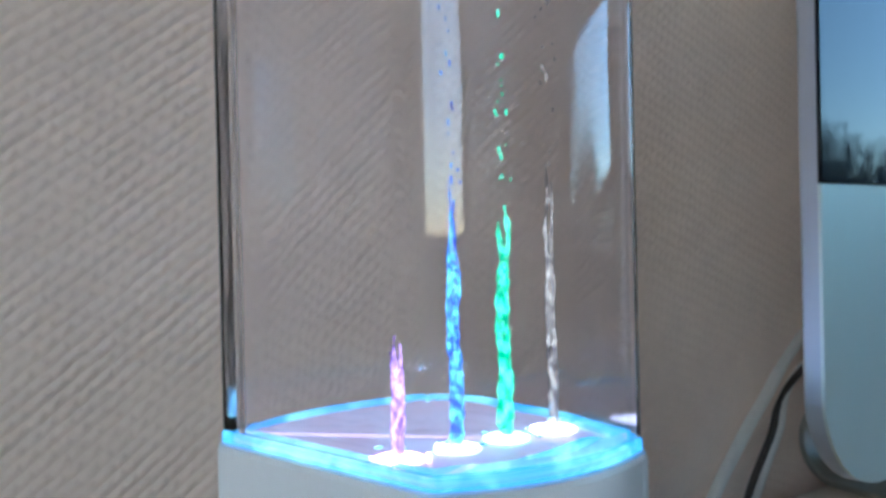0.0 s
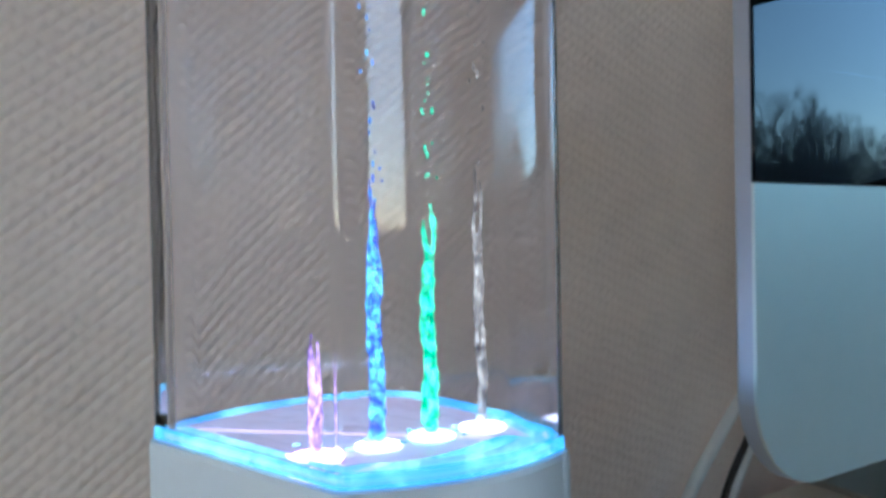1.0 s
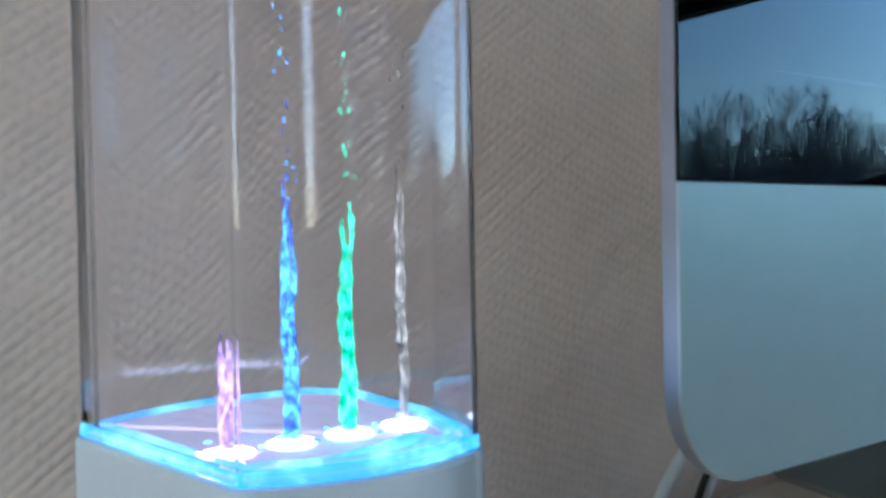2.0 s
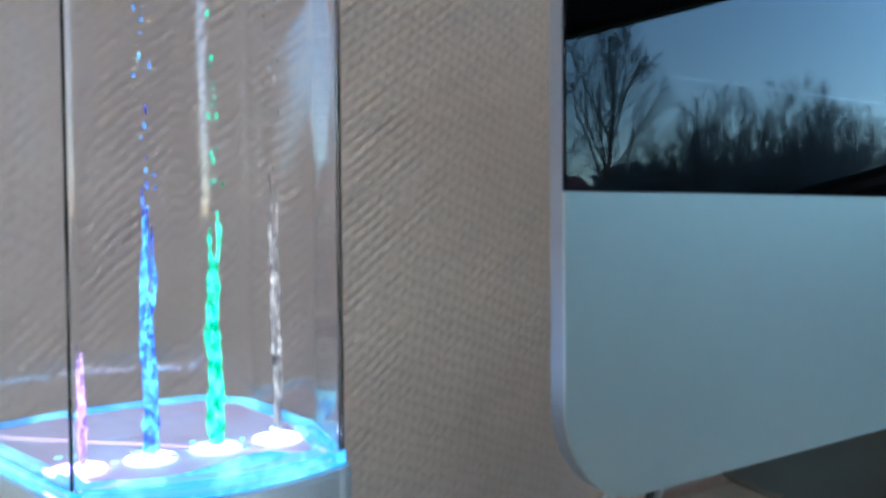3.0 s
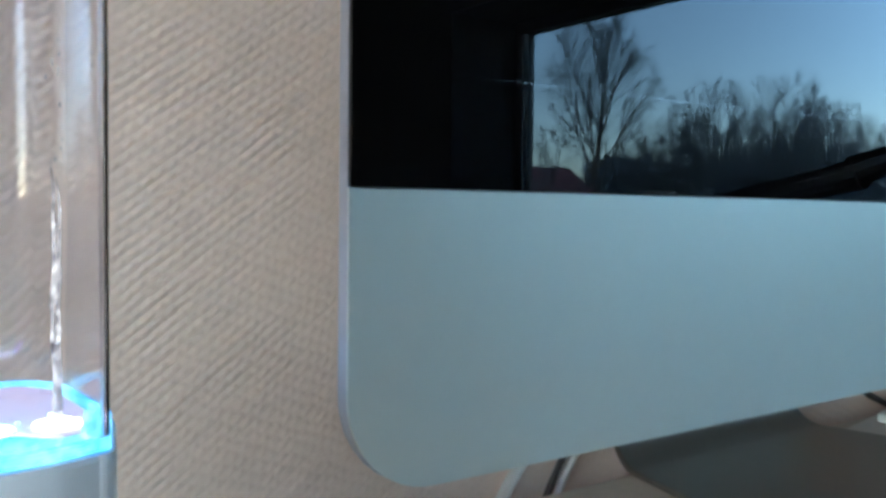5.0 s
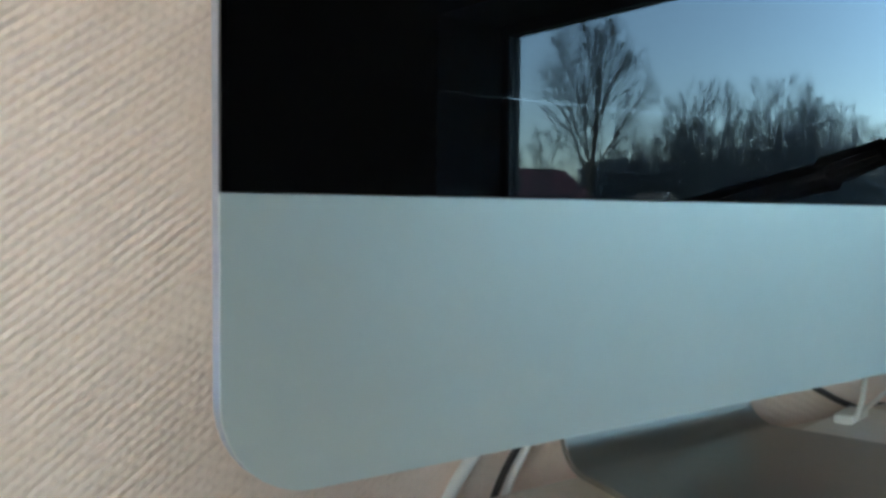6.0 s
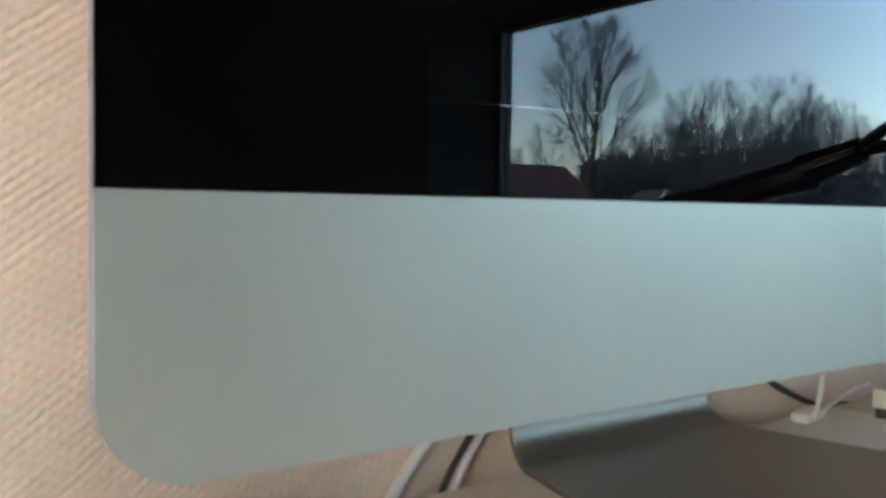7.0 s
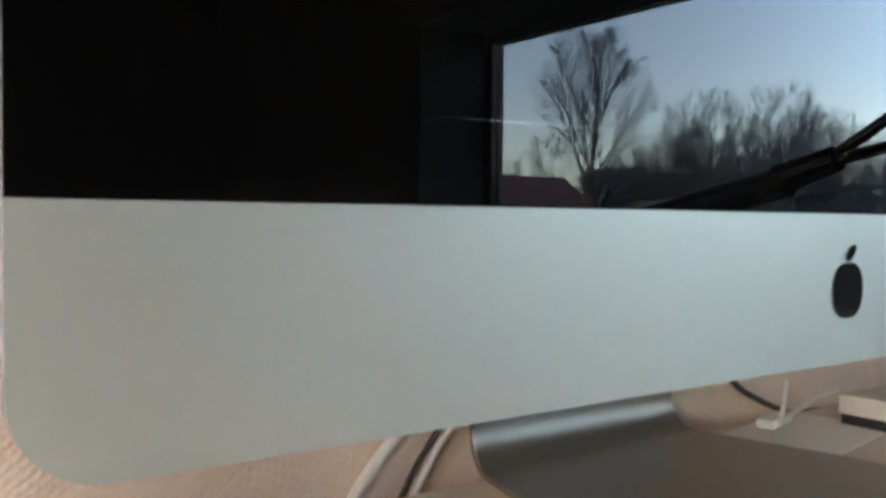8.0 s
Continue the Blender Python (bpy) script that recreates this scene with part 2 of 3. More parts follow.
def box(lo, hi, bevel=0.0, bm=None, seg=2):
    own = bmesh.new()
    bmesh.ops.create_cube(own, size=1)
    for v in own.verts:
        v.co = Vector([lo[i] + (v.co[i] + 0.5) * (hi[i] - lo[i]) for i in range(3)])
    if bevel:
        bmesh.ops.bevel(own, geom=own.edges[:], offset=bevel, segments=seg, affect="EDGES", profile=0.5)
    if bm is None:
        return own
    tmp = bpy.data.meshes.new("tmp")
    own.to_mesh(tmp)
    own.free()
    bm.from_mesh(tmp)
    bpy.data.meshes.remove(tmp)
    return bm


def rounded(points, radii, seg=6):
    """A closed outline with rounded corners."""
    out = []
    n = len(points)
    for i in range(n):
        p, a, b = Vector(points[i]), Vector(points[i - 1]), Vector(points[(i + 1) % n])
        r = radii[i] if isinstance(radii, (list, tuple)) else radii
        if r <= 0:
            out.append(p)
            continue
        da, db = (a - p).normalized(), (b - p).normalized()
        half = da.angle(db) / 2
        d = r / math.tan(half)
        c = p + (da + db).normalized() * (r / math.sin(half))
        s, e = p + da * d - c, p + db * d - c
        for k in range(seg + 1):
            w = k / seg
            q = (s * (1 - w) + e * w).normalized() * r
            out.append(c + q)
    return out


def inset(outline, d):
    """The outline (counter-clockwise) moved inwards by d."""
    out = []
    n = len(outline)
    for i in range(n):
        p, a, b = outline[i], outline[i - 1], outline[(i + 1) % n]
        e1, e2 = (p - a).normalized(), (b - p).normalized()
        n1, n2 = Vector((-e1.y, e1.x)), Vector((-e2.y, e2.x))
        m = (n1 + n2)
        m = m / max(m.dot(n1), 0.3)
        out.append(p + m * d)
    return out


def loft(rings, cap=True, closed=True):
    """A skin over rings of equal length, each a list of 3D points."""
    bm = bmesh.new()
    vs = [[bm.verts.new(p) for p in r] for r in rings]
    n = len(rings[0])
    for a, b in zip(vs, vs[1:]):
        for i in range(n if closed else n - 1):
            bm.faces.new((a[i], a[(i + 1) % n], b[(i + 1) % n], b[i]))
    if cap:
        bm.faces.new(vs[0][::-1])
        bm.faces.new(vs[-1])
    return bm


def tube(points, radius, sides=10, ends=True):
    """A round cable or bar along a smoothed line of points; radius: a number or one for each point."""
    pts = [Vector(p) for p in points]
    if len(pts) > 2:
        fine, rad = [], []
        rr = radius if isinstance(radius, (list, tuple)) else [radius] * len(pts)
        for i in range(len(pts) - 1):
            p0, p1, p2, p3 = pts[max(i - 1, 0)], pts[i], pts[i + 1], pts[min(i + 2, len(pts) - 1)]
            for k in range(8):
                t = k / 8
                fine.append(0.5 * (2 * p1 + (p2 - p0) * t + (2 * p0 - 5 * p1 + 4 * p2 - p3) * t * t + (3 * p1 - p0 - 3 * p2 + p3) * t ** 3))
                rad.append(rr[i] * (1 - t) + rr[i + 1] * t)
        fine.append(pts[-1])
        rad.append(rr[-1])
        pts = fine
    else:
        rad = radius if isinstance(radius, (list, tuple)) else [radius] * len(pts)
    rings = []
    side = None
    for i, p in enumerate(pts):
        d = (pts[min(i + 1, len(pts) - 1)] - pts[max(i - 1, 0)]).normalized()
        if side is None:
            side = d.orthogonal().normalized()
        side = (side - d * side.dot(d)).normalized()
        up = d.cross(side)
        rings.append([p + (side * math.cos(a) + up * math.sin(a)) * rad[i] for a in [2 * math.pi * k / sides for k in range(sides)]])
    return loft(rings, ends)


def flat(outline, z):
    return [Vector((p.x, p.y, z)) for p in outline]


# ---- the room ----
X0, X1, Y0, Y1, Z0, Z1 = -1.9, 1.20, -3.0, 0.166, -0.75, 1.75
tagged(mesh("wall_north", box((X0, Y1, Z0), (X1 + 0.25, Y1 + 0.2, Z1)), M_WALL), "beige painted wall with woven diagonal relief wallpaper", "wall", kind="structure")
tagged(mesh("wall_south", box((X0, Y0 - 0.2, Z0), (X1 + 0.25, Y0, Z1)), M_DIM), "plain plastered room wall, an unlit room's darkness in its colour", "wall", kind="structure")
S_Y0, S_Y1, S_Z0, S_Z1 = -1.85, -0.36, 0.10, 1.40
bm = box((X0 - 0.2, Y0 - 0.2, Z0), (X0, S_Y0, Z1))
box((X0 - 0.2, S_Y1, Z0), (X0, Y1 + 0.2, Z1), bm=bm)
box((X0 - 0.2, S_Y0, Z0), (X0, S_Y1, S_Z0), bm=bm)
box((X0 - 0.2, S_Y0, S_Z1), (X0, S_Y1, Z1), bm=bm)
tagged(mesh("wall_west", bm, M_PLASTER), "plain plastered beige wall with a window", "wall", kind="structure")
FT = 0.03
WIN_Y0, WIN_Y1, WIN_Z0, WIN_Z1 = -1.592 - FT, -0.38, 0.10, 0.593 + FT
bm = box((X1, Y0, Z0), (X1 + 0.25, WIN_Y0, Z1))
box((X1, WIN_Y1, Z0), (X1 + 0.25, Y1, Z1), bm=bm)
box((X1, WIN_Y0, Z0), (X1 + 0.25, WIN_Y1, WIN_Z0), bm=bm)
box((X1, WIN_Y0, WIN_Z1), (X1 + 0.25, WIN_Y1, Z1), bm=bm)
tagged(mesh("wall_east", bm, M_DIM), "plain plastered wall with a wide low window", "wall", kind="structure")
tagged(mesh("floor", box((X0 - 0.2, Y0 - 0.2, Z0 - 0.15), (X1 + 0.25, Y1 + 0.2, Z0)), M_FLOOR), "brown laminate floor of the room", "floor", kind="structure")
tagged(mesh("ceiling", box((X0 - 0.2, Y0 - 0.2, Z1), (X1 + 0.25, Y1 + 0.2, Z1 + 0.15)), M_CEIL), "plain white painted ceiling", "ceiling", kind="structure")

win = thing("window_1", (X1 + 0.21, WIN_Y0, WIN_Z0), "wide dark-framed window looking on bare winter trees", "window", kind="structure")
wy, wz = WIN_Y1 - WIN_Y0, WIN_Z1 - WIN_Z0
for name, lo, hi in (("frame_bottom", (0, 0, 0), (0.04, wy, FT)), ("frame_top", (0, 0, wz - FT), (0.04, wy, wz)), ("frame_side", (0, 0, FT), (0.04, FT, wz - FT)),
                     ("frame_side", (0, wy - FT, FT), (0.04, wy, wz - FT))):
    part(name, box(lo, hi, 0.002), M_FRAME, win)
p = part("pane", box((0.018, FT, FT), (0.022, wy - FT, wz - FT)), M_PANE_BLUED, win, "glass pane with a faint blue tint added to cool the daylight")
p.visible_shadow = False
part("window_sill", box((-0.26, 0.002, 0.0005), (-0.001, wy - 0.002, 0.014), 0.004), M_WHITE, win, "white window sill")

win2 = thing("window_2", (X0 - 0.12, S_Y0, S_Z0), "large white-framed daylight window", "window", kind="structure")
sw, sz = S_Y1 - S_Y0, S_Z1 - S_Z0
for name, lo, hi in (("frame_bottom", (0, 0, 0), (0.05, sw, 0.05)), ("frame_top", (0, 0, sz - 0.05), (0.05, sw, sz)), ("frame_side", (0, 0, 0.05), (0.05, 0.05, sz - 0.05)),
                     ("frame_side", (0, sw - 0.05, 0.05), (0.05, sw, sz - 0.05))):
    part(name, box(lo, hi, 0.002), M_WHITE, win2)
p = part("pane", box((0.022, 0.05, 0.05), (0.026, sw - 0.05, sz - 0.05)), M_PANE, win2, "clear glass pane")
p.visible_shadow = False

# ---- the desk ----
desk = thing("desk", (0, 0, 0), "pale wood laminate desk against the wallpapered wall", "desk")
part("desktop", box((-0.85, -0.72, -0.028), (1.25, 0.142, 0.0), 0.002), M_DESK, desk)
for x in (-0.82, 1.18):
    part("side_panel", box((x, -0.55, Z0), (x + 0.03, 0.13, -0.028)), M_DESK, desk)

# ---- the computer ----
W, CB, CT, TOP = 0.65, 0.0715, 0.135, 0.521
pc = thing("desktop_computer", (W / 2, 0.1, 0.0), "silver aluminium all-in-one computer with switched-off black glossy screen", "computer")


def on_pc(bm):
    bmesh.ops.translate(bm, verts=bm.verts[:], vec=(-W / 2, -0.1, 0))
    return bm


def upright(outline, y):
    return [Vector((p.x, y, p.y)) for p in outline]


full = rounded([(0, CB), (W, CB), (W, TOP), (0, TOP)], 0.021, 10)
mid = Vector((W / 2, (CB + TOP) / 2 + 0.01))
rings = [upright(full, 0.0008), upright(full, 0.0042), upright(inset(full, 0.0006), 0.0050)]
for k in range(1, 11):
    w = k / 10
    rings.append([Vector((mid.x + (p.x - mid.x) * (1 - 0.75 * w), 0.005 + 0.042 * math.sin(w * math.pi / 2) ** 1.4, mid.y + (p.y - mid.y) * (1 - 0.75 * w))) for p in full])
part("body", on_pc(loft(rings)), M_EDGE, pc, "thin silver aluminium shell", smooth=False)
chin_line = rounded([(0, CB), (W, CB), (W, CT - 0.0003), (0, CT - 0.0003)], [0.021, 0.021, 0, 0], 10)
part("chin", on_pc(loft([upright(chin_line, 0.0), upright(chin_line, 0.0008)])), M_ALU, pc, "brushed-looking silver aluminium chin")
glass_line = rounded([(0.0002, CT), (W - 0.0002, CT), (W - 0.0002, TOP - 0.0002), (0.0002, TOP - 0.0002)], [0, 0, 0.020, 0.020], 10)
screen = part("screen", on_pc(loft([upright(glass_line, -0.0002), upright(glass_line, 0.0008)])), M_SCREEN, pc, "black mirror-like glass screen")
part("streak", on_pc(loft([[Vector((x, y, z)) for x, z in ((0.026, 0.1594), (0.11, 0.1594), (0.205, 0.1611), (0.205, 0.1613), (0.11, 0.15975), (0.026, 0.15955))] for y in (-0.00035, -0.0002)])), M_STREAK, screen, "faint fine streak across the glass")
# the plain dark emblem in the middle of the chin
emblem = part("emblem", on_pc(loft([[Vector((0.3235 + 0.0114 * abs(math.cos(a)) ** 0.8 * math.copysign(1, math.cos(a)), y, 0.1025 + 0.0117 * abs(math.sin(a)) ** 0.8 * math.copysign(1, math.sin(a)))) for a in [2 * math.pi * k / 40 for k in range(40)]] for y in (-0.0006, -0.0002)])), M_LOGO, pc, "plain black glossy emblem")
part("emblem_drop", on_pc(loft([[Vector((0.3255 + 0.0046 * math.cos(a) * 0.76 + 0.0022 * math.sin(a) * 0.65, y, 0.1182 + 0.0046 * math.cos(a) * 0.65 - 0.0022 * math.sin(a) * 0.76)) for a in [2 * math.pi * k / 24 for k in range(24)]] for y in (-0.0006, -0.0002)])), M_LOGO, emblem)

# the bent stand: neck behind the screen, a curve above the desk, a flat foot
prof = [(0.046, 0.30), (0.075, 0.22), (0.110, 0.150), (0.136, 0.075)]
cr = 0.019
cy, cz = STAND_Y - cr, 0.0022 + cr
for k in range(0, 15):
    a = radians(18 - k * 108 / 14)
    prof.append((cy + cr * math.cos(a), cz + cr * math.sin(a)))
prof += [(0.05, 0.0021), (-0.02, 0.0020), (-0.068, 0.0018), (-0.074, 0.0016)]


def half_width(y, z):
    if z > 0.03:
        return 0.0785
    return 0.0785 + 0.026 * max(0.0, min(1.0, (STAND_Y - y) / 0.1))


bm = bmesh.new()
cols = []
for i, (y, z) in enumerate(prof):
    a, b = prof[max(i - 1, 0)], prof[min(i + 1, len(prof) - 1)]
    t = Vector((b[0] - a[0], b[1] - a[1])).normalized()
    nrm = Vector((t.y, -t.x)) * 0.0014
    hw = half_width(y, z)
    ring = []
    for sx, sn in ((-1, 1), (-0.992, 1.0), (0.992, 1.0), (1, 1), (1, -1), (-1, -1)):
        k = 1.0 if abs(sx) < 1 or sn < 0 else 0.6
        ring.append(Vector((0.3205 + sx * hw, y + nrm.x * sn * k, max(z + nrm.y * sn * k, 0.0006))))
    cols.append(ring)
bm = loft(cols)
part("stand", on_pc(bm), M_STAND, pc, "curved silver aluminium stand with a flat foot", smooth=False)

# ---- the water-jet loudspeaker ----
SX, SY = -0.0662, 0.038
DECK = 0.0885
sp = thing("water_jet_loudspeaker", (SX, SY, 0), "white loudspeaker with clear acrylic tower of blue-glowing dancing water jets", "loudspeaker")
BASE_TOP = 0.0868


def bowed(deep=0.0, back_corner=0.0020):
    """The plan of the tower, counter-clockwise, moved inwards by deep: flat side, bowed front, bowed back."""
    corners = [Vector(p) for p in ((-0.0218, -0.0272), (0.0229, -0.0297), (0.0291, -0.0060), (0.0275, 0.0250), (0.0190, 0.0362), (-0.0335, 0.0295))]
    if deep:
        corners = inset(corners, deep)
    radii = [max(r - deep, 0.0009) for r in (0.0025, 0.0030, 0.0120, 0.0080, 0.0080, back_corner)]
    out = rounded(corners, radii, 6)
    fine = []
    for i, p in enumerate(out):
        fine.append(p)
        if i % 7 < 6:
            continue
        q = out[(i + 1) % len(out)]
        if i == 6:
            for k in range(1, 24):
                w = k / 24
                fine.append(p.lerp(q, w) - Vector((0, 0.0048 * (1 - (2 * w - 1) ** 2))))
        elif i == 34:
            for k in range(1, 24):
                w = k / 24
                fine.append(p.lerp(q, w) + Vector((q.y - p.y, p.x - q.x)).normalized() * 0.0035 * (1 - (2 * w - 1) ** 2))
        else:
            # keep the flat sides flat next to their rounded corners
            d = (q - p) * min(0.3, 0.0004 / (q - p).length)
            fine += [p + d, q - d]
    return fine


line = bowed()
wide = inset(line, -0.0009)
base_rings = [flat(inset(wide, 0.002), 0.0), flat(inset(wide, 0.0004), 0.0015), flat(wide, 0.004), flat(wide, BASE_TOP - 0.0012), flat(inset(wide, 0.0003), BASE_TOP - 0.0003), flat(inset(wide, 0.0012), BASE_TOP)]
part("base", loft(base_rings), M_WHITE, sp, "glossy white plastic base")
# acrylic flange round the foot of the tower, its LED light put in as emission


def band(rings, wanted):
    """The skin over closed rings, where it is wanted."""
    n = len(rings[0])
    bm = bmesh.new()
    for i in range(n):
        j = (i + 1) % n
        if wanted((rings[0][i] + rings[0][j]) / 2):
            for r, q in zip(rings, rings[1:]):
                bm.faces.new([bm.verts.new(p) for p in (r[i], r[j], q[j], q[i])])
    bmesh.ops.remove_doubles(bm, verts=bm.verts[:], dist=1e-6)
    return bm


fl, fi = bowed(0.0), bowed(0.0022)
rs = [flat(fl, BASE_TOP + 0.0002), flat(bowed(0.0001), BASE_TOP + RING_H - 0.0003), flat(bowed(0.0004), BASE_TOP + RING_H), flat(fi, BASE_TOP + RING_H), flat(fi, BASE_TOP + 0.0002)]
part("light_ring", band(rs + [rs[0]], lambda p: True), M_RING, sp, "blue glowing acrylic ring")
# the tower: a shell with thick walls, open below
TT = 0.228
T0 = BASE_TOP + RING_H + 0.0002
to, ti = bowed(0.0003), bowed(0.0012, 0.0085)


def wet(outline, z):
    """The wetted inner skin, slightly uneven."""
    return [Vector((p.x, p.y, z)) + Vector((noise.noise(Vector((p.x * 130, p.y * 130, z * 55))), noise.noise(Vector((p.x * 130, p.y * 130, z * 55 + 9))), 0)) * 0.0001 for p in outline]


levels = [T0 + (TT - T0) * k / 40 for k in range(41)]
rs = [flat(to, z) for z in levels] + [wet(ti, z) for z in levels[::-1]]
bm = loft(rs + [rs[0]], cap=False)
bmesh.ops.remove_doubles(bm, verts=bm.verts[:], dist=1e-6)
tower = part("tower", bm, M_ACRYL, sp, "clear thick-walled acrylic tower, wet inside", smooth=True)
tower.data.set_sharp_from_angle(angle=radians(32))
tower.visible_shadow = False
part("cap", loft([flat(wide, TT + 0.0004), flat(wide, TT + 0.008), flat(inset(wide, 0.002), TT + 0.0105)]), M_WHITE, sp, "white plastic cap")
part("deck", loft([flat(inset(line, 0.0034), BASE_TOP + 0.0003), flat(inset(line, 0.0034), DECK - 0.0004), flat(inset(line, 0.0042), DECK)]), M_DECK, sp, "white plate with four nozzles")
JX = [-0.0175, -0.0058, 0.0058, 0.0175]
JY = -0.0112


def disc(x, y, z, r, h, seg=24, squash=1.0):
    return loft([[Vector((x + rr * math.cos(2 * math.pi * k / seg), y + rr * squash * math.sin(2 * math.pi * k / seg), zz)) for k in range(seg)] for rr, zz in ((r, z), (r, z + h * 0.6), (r * 0.85, z + h))])


for i, x in enumerate(JX):
    noz = part("nozzle", disc(x, JY, DECK + 0.0001, 0.0043, 0.0005), M_LED[i], sp, "glowing LED nozzle")
# the shallow pool of moving water on the plate
pool = bowed(0.0034)
bm = bmesh.new()
rows = []
NR = 14
for k in range(NR + 1):
    w = 1 - k / NR
    ring = []
    for p in pool:
        x, y = p.x * w, p.y * w + (1 - w) * -0.004
        z = DECK + 0.0011 + 0.0007 * math.sin(x * 900 + 2 * math.sin(y * 500)) * math.sin(y * 700 + 1.3) + 0.0008 * noise.noise(Vector((x * 300, y * 300, 0.5)))
        if k == 0:
            z = DECK + 0.0012
        ring.append(Vector((x, y, z)))
    rows.append(ring)
bm = loft(rows, cap=False)
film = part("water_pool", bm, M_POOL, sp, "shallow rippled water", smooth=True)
if sum(p.normal.z for p in film.data.polygons) < 0:
    film.data.flip_normals()


# water that swells up between the plate and the wall, its LED light put in as emission
rim_out, rim_top, rim_in = bowed(0.0024), bowed(0.0034), bowed(0.0054)


def swell(p):
    lean = max(0.0, 1 - ((p.x - 0.004) / 0.026) ** 2) if p.y < -0.008 else 0.0
    return DECK + 0.0007 + 0.0004 * noise.noise(Vector((p.x * 120, p.y * 120, 4))) + 0.0019 * lean * (1 + 0.35 * math.sin(p.x * 260 + 0.6) + 0.3 * noise.noise(Vector((p.x * 110, p.y * 110, 7))))


rs = [flat(rim_out, DECK - 0.0004), [Vector((p.x, p.y, swell(p) + 0.0004)) for p in rim_out], [Vector((p.x, p.y, swell(p))) for p in rim_top], flat(rim_in, DECK + 0.0004)]
part("water_rim", band(rs, lambda p: p.y < 0.006), M_RIM, sp, "wavy cyan-glowing water along the tower wall", smooth=True)


def jet(x, y, height, radius, seed):
    """A stringy jet: strands of water that wander round one another and thin out towards the top."""
    verts, faces = [], []
    sides = 8
    for strand in range(7):
        ph, top = seed * 3.1 + strand * 1.9, height * (1.0 - 0.07 * strand)
        n = int(top / 0.0005)
        base = len(verts)
        for k in range(n + 1):
            h, w = top * k / n, k / n
            turn = ph + h * 95 + 2.2 * noise.noise(Vector((h * 90, ph, 1)))
            off = radius * (0.55 + 0.35 * noise.noise(Vector((h * 150, ph, 2)))) * (1 + 0.15 * w)
            cx = x + off * math.cos(turn) + 0.0009 * w * noise.noise(Vector((h * 70, seed, 0)))
            cy_ = y + off * math.sin(turn) + 0.0009 * w * noise.noise(Vector((h * 70, seed, 9)))
            rad = radius * 0.46 * (0.8 + 0.75 * noise.noise(Vector((h * 420, ph, 3))) + 0.3 * noise.noise(Vector((h * 1100, ph, 4)))) * (1 - 0.35 * w)
            rad = max(rad, 0.00012) * (1.0 if k < n - 3 else 0.5)
            for q in range(sides):
                a = 2 * math.pi * q / sides
                wob = 1 + 0.35 * noise.noise(Vector((math.cos(a), math.sin(a), h * 700 + ph)))
                verts.append((cx + rad * wob * math.cos(a), cy_ + rad * wob * math.sin(a), DECK + 0.0009 + h))
        for k in range(n):
            for q in range(sides):
                a, b = base + k * sides + q, base + k * sides + (q + 1) % sides
                faces.append((a, b, b + sides, a + sides))
    me = bpy.data.meshes.new("water_jet")
    me.from_pydata(verts, [], faces)
    for p in me.polygons:
        p.use_smooth = True
    return me


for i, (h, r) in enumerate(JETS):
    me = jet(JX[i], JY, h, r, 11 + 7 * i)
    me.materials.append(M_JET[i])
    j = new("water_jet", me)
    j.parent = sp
    j["label"] = "stringy " + ("violet-glowing", "blue-glowing", "green-glowing", "clear")[i] + " water jet"


def ball_into(bm, c, r, stretch=1.0):
    m = Matrix.Translation(c) @ Matrix.Diagonal((r, r, r * stretch, 1))
    bmesh.ops.create_icosphere(bm, subdivisions=2, radius=1, matrix=m)


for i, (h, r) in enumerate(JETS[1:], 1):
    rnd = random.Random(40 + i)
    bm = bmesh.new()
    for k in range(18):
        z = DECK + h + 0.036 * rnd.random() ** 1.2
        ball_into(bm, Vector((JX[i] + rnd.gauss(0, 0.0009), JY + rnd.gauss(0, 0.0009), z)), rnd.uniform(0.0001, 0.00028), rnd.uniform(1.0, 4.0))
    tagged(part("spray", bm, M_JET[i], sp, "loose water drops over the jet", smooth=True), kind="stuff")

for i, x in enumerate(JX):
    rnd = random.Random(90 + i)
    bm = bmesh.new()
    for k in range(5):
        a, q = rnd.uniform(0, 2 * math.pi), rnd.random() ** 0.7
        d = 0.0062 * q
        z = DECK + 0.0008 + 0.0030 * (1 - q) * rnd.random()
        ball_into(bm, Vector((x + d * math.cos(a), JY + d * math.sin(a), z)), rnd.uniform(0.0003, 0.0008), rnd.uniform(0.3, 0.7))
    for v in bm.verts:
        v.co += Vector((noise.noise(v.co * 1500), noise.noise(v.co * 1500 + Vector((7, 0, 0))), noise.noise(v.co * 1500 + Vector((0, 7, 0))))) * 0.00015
    tagged(part("splash", bm, M_FOAM, sp, "churned cyan-glowing water round the nozzle", smooth=True), kind="stuff")

# ---- cables and small things on the desk ----
yw = Y1 - 0.004


def cable(name, pts, r, mat, label):
    return tagged(mesh(name, tube(pts, r), mat, True), label, "cable")


